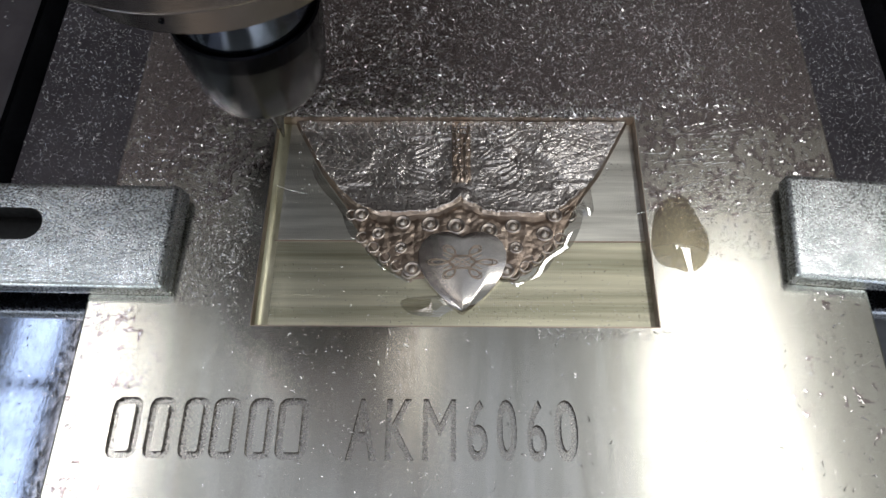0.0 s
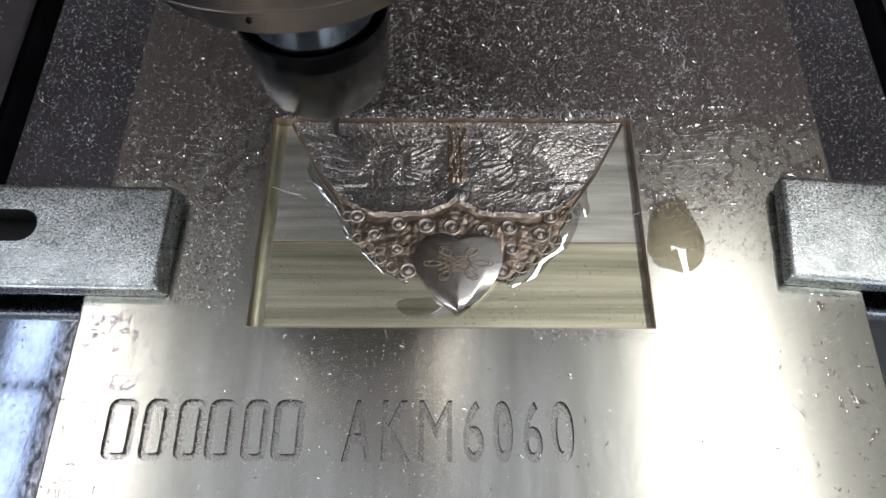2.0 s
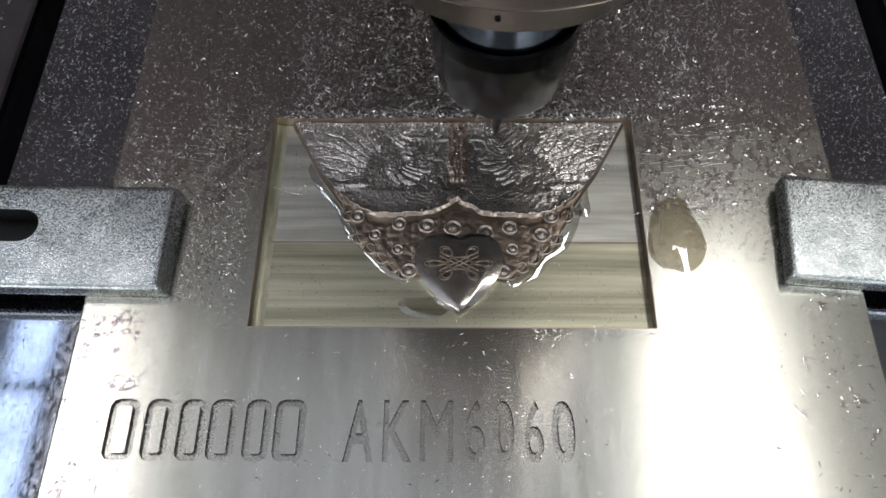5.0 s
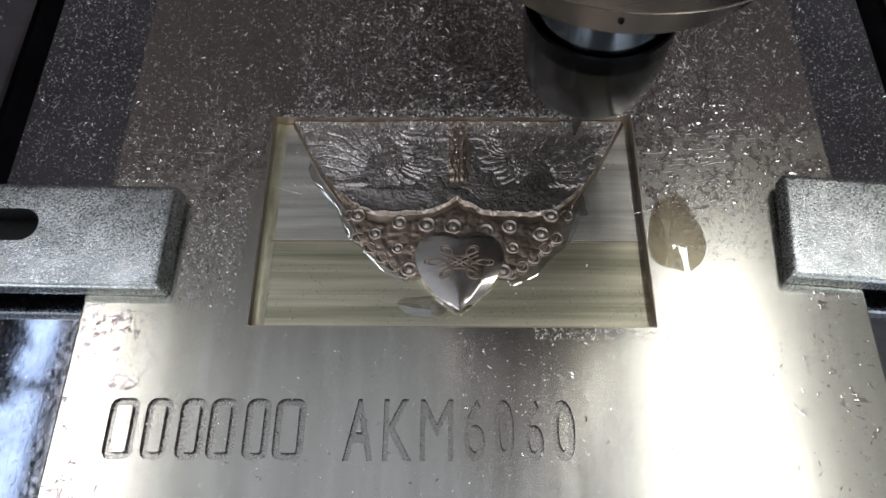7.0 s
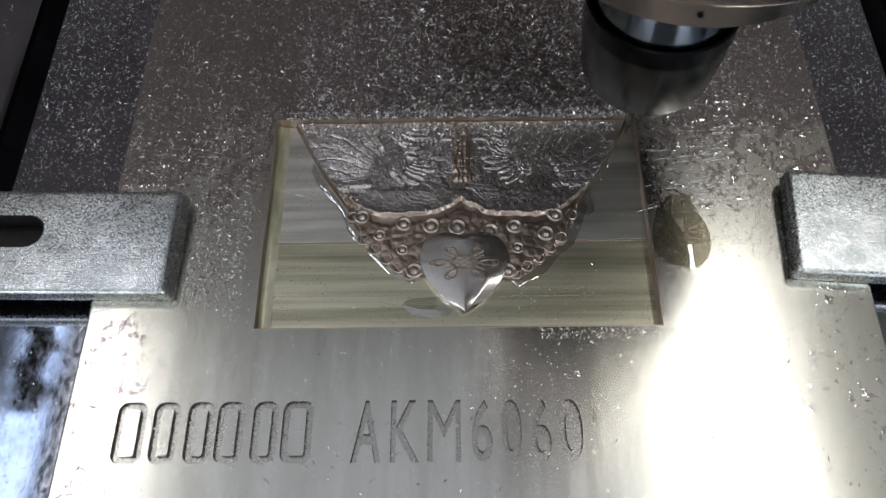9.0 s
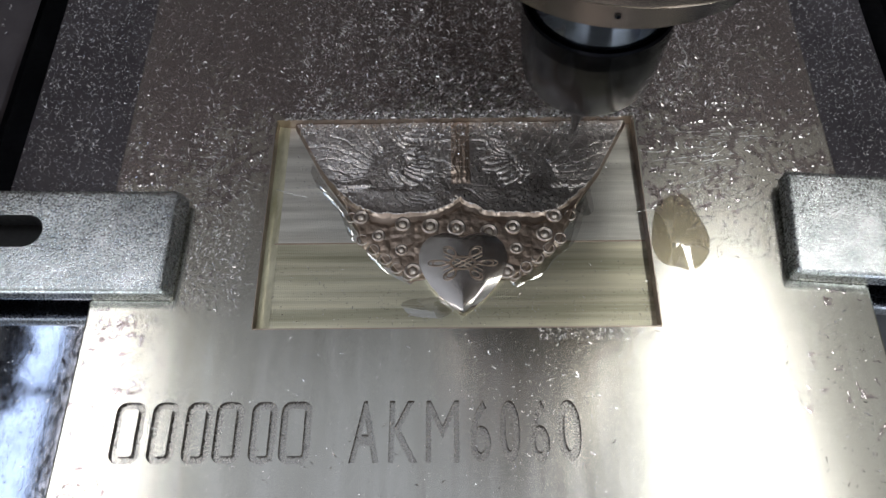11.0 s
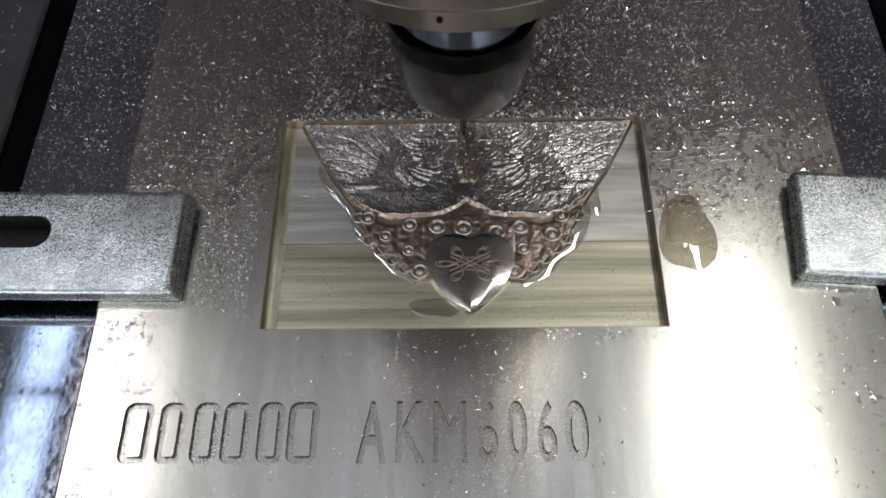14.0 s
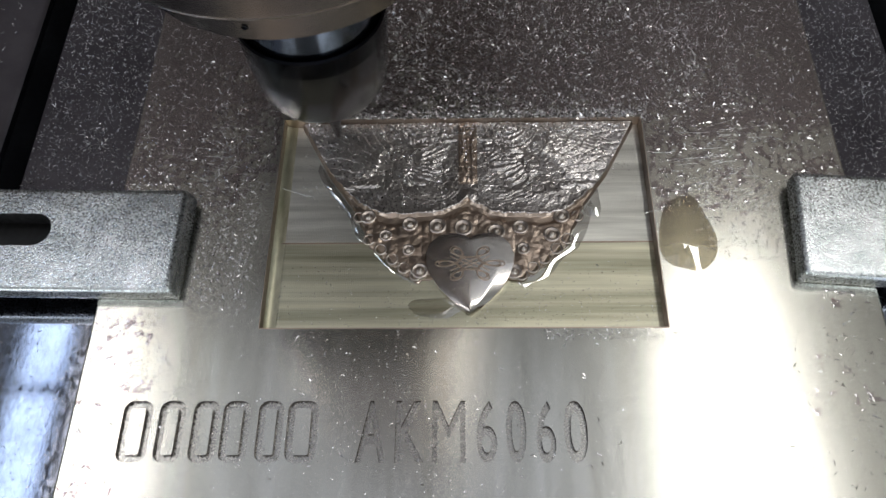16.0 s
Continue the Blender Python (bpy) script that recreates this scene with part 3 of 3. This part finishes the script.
# floor passes and burrs left by the cutter
part("floor_pass", box_bm(-49.95 * MM, 49.95 * MM, 26 * MM, 63.95 * MM, FLOOR - 0.02 * MM, FLOOR + 0.12 * MM, 0.00005, 1), M_FLOOR_LIT, plate, "grey-lit pass of the pocket floor")
part("floor_seam", box_bm(-49.9 * MM, 49.9 * MM, 9.8 * MM, 10.2 * MM, FLOOR - 0.02 * MM, FLOOR + 0.08 * MM, 0.00005, 1), M_FLOOR, plate, "fine raised tool seam")
part("floor_seam", box_bm(-49.9 * MM, 49.9 * MM, 25.5 * MM, 25.9 * MM, FLOOR - 0.02 * MM, FLOOR + 0.20 * MM, 0.00006, 1), M_BROWN, plate, "fine raised tool seam")
for x0, x1, y0, y1 in ((-50.2, 50.2, -0.32, -0.02), (-50.3, -50.02, 0, 64), (50.02, 50.3, 0, 64)):
    part("pocket_burr", box_bm(x0 * MM, x1 * MM, y0 * MM, y1 * MM, -0.2 * MM, 0.10 * MM, 0.00006, 1), M_BROWN, plate, "dark burr along the pocket edge")


# ------------------------------------------------------------------ cutting fluid
def drop_bm(cx, cy, rx, ry, height, z, seed, bm=None, seg=48, rings=10):
    """A flat drop with an uneven shore."""
    rnd = random.Random(seed)
    ph = [rnd.uniform(0, 6.28) for _ in range(4)]
    bm = bm or bmesh.new()
    prev = [bm.verts.new((cx * MM, cy * MM, (z + height) * MM))]
    for j in range(1, rings + 1):
        s = j / rings
        row = []
        for i in range(seg):
            a = 2 * math.pi * i / seg
            w = 1 + 0.10 * math.sin(2 * a + ph[0]) + 0.07 * math.sin(3 * a + ph[1]) + 0.04 * math.sin(5 * a + ph[2])
            row.append(bm.verts.new(((cx + rx * w * s * math.cos(a)) * MM, (cy + ry * w * s * math.sin(a)) * MM, (z + height * (1 - s ** 2.4) + 0.004) * MM)))
        if j == 1:
            for i in range(seg):
                bm.faces.new((prev[0], row[i], row[(i + 1) % seg]))
        else:
            for i in range(seg):
                bm.faces.new((prev[i], row[i], row[(i + 1) % seg], prev[(i + 1) % seg]))
        prev = row
    return bm


tagged(part("fluid_puddle", drop_bm(58, 26, 6.6, 12.5, 0.55, 0, 3), M_PUDDLE, smooth=True), "clear puddle of cutting fluid on the plate", "puddle")
tagged(part("fluid_puddle", drop_bm(-6.5, 7.0, 6.5, 3.2, 0.25, -3.6, 8), M_MENISCUS, smooth=True), "thin clear puddle of cutting fluid in the pocket", "puddle")
tagged(part("fluid_puddle", drop_bm(34.4, 39.2, 3.2, 5.4, 0.42, -3.46, 5), M_MENISCUS, smooth=True), "bright bead of cutting fluid beside the pendant", "puddle")


def rim_bm(side, u0, u1, height, width):
    """A low bank of fluid held against the pendant's edge, bulging over the pocket floor."""
    bm, rows = bmesh.new(), []
    n = int((u1 - u0) * 8)
    for i in range(n + 1):
        u = u0 + (u1 - u0) * i / n
        ya, yc, yb = (float(np.interp(v, EDGE_U, EDGE_Y)) for v in (u - 2, u, u + 2))
        nx, ny = yb - ya, -4.0
        ln = math.hypot(nx, ny)
        w = width * (0.85 + 0.15 * math.sin(u * 0.7 + 1)) * max(0.05, min(1, i / 9, (n - i) / 9))
        row = []
        for k in range(12):
            s = k / 11
            d = w * s + 0.25
            row.append(bm.verts.new(((CX + side * (u + nx / ln * d)) * MM, (yc + ny / ln * d) * MM, (-3.45 + height * w / width * (1 - s ** 2)) * MM)))
        rows.append(row)
    for a, c in zip(rows, rows[1:]):
        for k in range(11):
            bm.faces.new((a[k], a[k + 1], c[k + 1], c[k]))
    return bm


for side, u0, u1, height, width in ((1, 12.2, 33, 0.44, 3.3), (-1, 26, 41, 0.36, 2.2), (-1, 12.2, 25, 0.3, 1.7)):
    tagged(part("fluid_streak", rim_bm(side, u0, u1, height, width), M_MENISCUS, smooth=True), "bright streak of cutting fluid along the pendant edge", "fluid")


def build_film():
    """Beads and smears of oily fluid over the plate, thickest behind the pocket."""
    xs, ys = np.arange(-91.5, 102, 0.36), np.arange(-48, 126, 0.36)
    gx, gy = np.meshgrid(xs, ys, indexing="ij")
    z = 0.30 * value_noise(gx, gy, 1.3, 31) + 0.22 * value_noise(gx, gy, 0.75, 32) + 0.16 * value_noise(gx, gy, 9.0, 33)
    z += np.interp(gy, (-48, 0, 22, 46, 64, 74, 126), (-0.24, -0.23, -0.17, -0.02, 0.05, 0.15, 0.18)) + np.where(gx < -72, 0.03, 0) + np.where(gy < 10, 0.08 * step(66, 86, gx) + 0.085 * step(60, 84, -gx), 0)
    z = 0.28 * np.tanh(z / 0.28)
    pocket = (gx > -50.6) & (gx < 50.6) & (gy > -0.6) & (gy < 64.6)
    ok = ~pocket & (z > -0.03) & ~((gx < -70) & (gy > 6) & (gy < 38)) & ~((gx > 83) & (gy > 10) & (gy < 43)) & ~((gx > -82) & (gx < 31) & (gy > -35) & (gy < -17))
    ids = -np.ones(gx.shape, int)
    ids[ok] = np.arange(ok.sum())
    q = ok[:-1, :-1] & ok[1:, :-1] & ok[1:, 1:] & ok[:-1, 1:]
    me = bpy.data.meshes.new("fluid_film")
    me.from_pydata((np.stack([gx[ok], gy[ok], z[ok] + 0.01], 1) * MM).tolist(), [], np.stack([ids[:-1, :-1][q], ids[1:, :-1][q], ids[1:, 1:][q], ids[:-1, 1:][q]], 1).tolist())
    me.materials.append(M_FILM)
    me.shade_smooth()
    tagged(new("fluid_film", me), "oily brown film of cutting fluid beaded on the plate", "fluid", kind="stuff")


build_film()


# ------------------------------------------------------------------ scratches on the plate
def build_scratches():
    """Long thin burrs, curved a little, in a few bundles."""
    rnd = random.Random(21)
    bm = bmesh.new()
    for cx, cy, ang, spread, count in ((66, 48, 4, 6, 18), (62, 36, 14, 5, 14), (60, 27, 14, 2, 4), (75, 58, 5, 6, 12), (72, 40, 24, 6, 8), (-68, 46, -22, 7, 18), (-75, 56, -8, 6, 12), (60, 62, 20, 3, 3), (-62, 50, -40, 4, 3)):
        for _ in range(count):
            ln, a = rnd.uniform(2, 10), radians(ang + rnd.gauss(0, 5))
            x, y, sag = cx + rnd.gauss(0, spread), cy + rnd.gauss(0, spread * 0.6), rnd.uniform(-0.04, 0.04)
            pts = []
            for i in range(7):
                s = (i / 6 - 0.5) * ln
                pts.append(((x + s * math.cos(a) - sag * s * s * math.sin(a)) * MM, (y + s * math.sin(a) + sag * s * s * math.cos(a)) * MM, 0.03 * MM))
            tube_bm(pts, rnd.uniform(0.04, 0.09) * MM, 4, False, bm)
    tagged(part("scratching", bm, M_CHIP, plate, "fine bright scratches"), kind="stuff")


build_scratches()


# ------------------------------------------------------------------ chips
def build_chips(name, label, patches, seed):
    """Curled slivers of metal scattered over patches (x0, x1, y0, y1, z, count, size)."""
    rnd = np.random.RandomState(seed)
    verts, faces = [], []
    for x0, x1, y0, y1, z, count, size in patches:
        px, py = rnd.uniform(x0, x1, count), rnd.uniform(y0, y1, count)
        pz = relief_height(px, py)[0] if z is None else np.full(count, float(z))
        for x, y, zz in zip(px.tolist(), py.tolist(), pz.tolist()):
            ln, wd, th = size * min(2.2, rnd.lognormal(0.1, 0.5)), size * rnd.uniform(0.08, 0.22), 0.06
            bend = rnd.uniform(-0.5, 0.7)
            m = Euler((rnd.normal(0, 0.45), rnd.normal(0, 0.35), rnd.uniform(0, 6.28))).to_matrix()
            pts = []
            for s in (-1, 0, 1):
                tw = wd * (1 if s == 0 else 0.45)
                for dy, dz in ((-tw, 0), (tw, 0), (tw, th), (-tw, th)):
                    pts.append(m @ Vector((ln / 2 * s, dy + bend * ln * 0.4 * s * s, dz + 0.12 * ln * s * s)))
            low = min(p.z for p in pts)
            k = len(verts)
            verts += [((x + p.x) * MM, (y + p.y) * MM, (zz + p.z - low - 0.02) * MM) for p in pts]
            for a in (0, 4):
                for i in range(4):
                    faces.append((k + a + i, k + a + (i + 1) % 4, k + a + 4 + (i + 1) % 4, k + a + 4 + i))
            faces += [(k + 3, k + 2, k + 1, k), (k + 8, k + 9, k + 10, k + 11)]
    me = bpy.data.meshes.new(name)
    me.from_pydata(verts, [], faces)
    me.materials.append(M_CHIP)
    tagged(new(name, me), label, "metal chips", kind="stuff")


build_chips("metal_chips", "bright curled metal chips strewn over the wet plate", [
    (-91, 102, 66, 125, 0, 2800, 0.9), (-45, 80, 66, 120, 0, 3600, 0.85), (-91, 102, 66, 125, 0, 12000, 0.36), (-45, 90, 66, 122, 0, 9000, 0.36), (62, 70, 88, 97, 0, 90, 0.8), (70, 96, 112, 124, 0, 160, 0.7), (-48, 49, 63.9, 66.6, 0, 1300, 0.8), (30, 52, 63, 67, 0, 140, 1.0),
    (-91, -52, 36, 66, 0, 620, 0.8), (-91, -52, 30, 66, 0, 500, 0.36), (52, 101, 38, 66, 0, 560, 0.75), (52, 101, 30, 66, 0, 700, 0.34), (-69, -54, 5, 36, 0, 600, 0.7), (62, 84, 18, 40, 0, 700, 0.42), (-112, -94, 9, 17, 5.78, 120, 0.5), (-104, -95, 19, 28, 6.18, 70, 0.45), (-112, -94, 30, 35, 6.55, 90, 0.5),
    (-91, 101, -48, -1, 0, 340, 0.7), (-91, -70, -48, 4, 0, 420, 0.5), (84, 101, -40, 8, 0, 110, 0.55), (-91, 101, -48, -1, 0, 2600, 0.26), (52, 101, 0, 40, 0, 900, 0.3), (-69, -51, 0, 36, 0, 700, 0.3), (20, 54, -3.5, -0.6, 0, 260, 0.5)], 11)
build_chips("pocket_chips", "fine bright metal chips lying in the milled pocket", [
    (-44, 46, 44, 63, None, 1100, 0.45), (-44, -4, 36, 63, None, 600, 0.55), (-44, 45, 59.5, 63.7, None, 900, 0.75), (-40, 42, 52, 63, None, 500, 0.5), (-49, 49, 1, 20, FLOOR / MM, 420, 0.38), (12, 49, 2, 12, FLOOR / MM, 160, 0.35), (-20, 20, 2, 12, FLOOR / MM, 220, 0.3)], 12)
build_chips("bed_chips", "fine bright metal chips on the wet machine bed", [
    (-124, -93, 38, 130, BED / MM, 1500, 0.6), (-124, -93, 38, 130, BED / MM, 2600, 0.3), (-110, -103, 58, 66, BED / MM, 60, 0.8), (104, 127, 40, 130, BED / MM, 1000, 0.5), (104, 127, 40, 130, BED / MM, 2500, 0.28), (-165, -139, -60, 130, BED / MM, 200, 0.7), (-124, -93, -60, 5, BED / MM, 260, 0.5)], 13)


def motions():
    # seconds, the spindle's place along the beam and its rise over the relief, in millimetres
    path = ((0.0, -48.8, -0.5), (0.5, -43.9, 0.7), (1.0, -40.9, -0.6), (1.5, -36.5, 0.5), (2.0, -32.2, -0.1), (2.5, -24.5, -0.6), (3.0, -18.0, 0.6), (3.5, -3.8, 0.0),
            (4.0, 0.8, 0.9), (6.5, 31.5, -0.6), (7.0, 34.2, -0.5), (7.5, 40.6, 0.7), (8.0, 44.2, 0.3), (8.5, 47.5, 0.4), (9.0, 47.8, 0.2), (11.5, 28.5, 0.5),
            (12.0, 22.4, -0.2), (12.5, 10.7, 0.4), (13.0, 5.7, -0.4), (13.5, 3.4, -0.9), (14.0, 0.5, 0.3), (14.5, -4.4, 0.0), (15.0, -20.3, -0.4), (15.5, -27.9, -1.2), (16.0, -34.9, -0.9))
    walk(spindle, [(t, pose(x * MM, SPINDLE_Y, z * MM)) for t, x, z in path])
    # the nut spins
    walk(nut, [(i / 15, pose(0, 0, 0, 0, 0, 80.0 * i)) for i in range(241)])


motions()
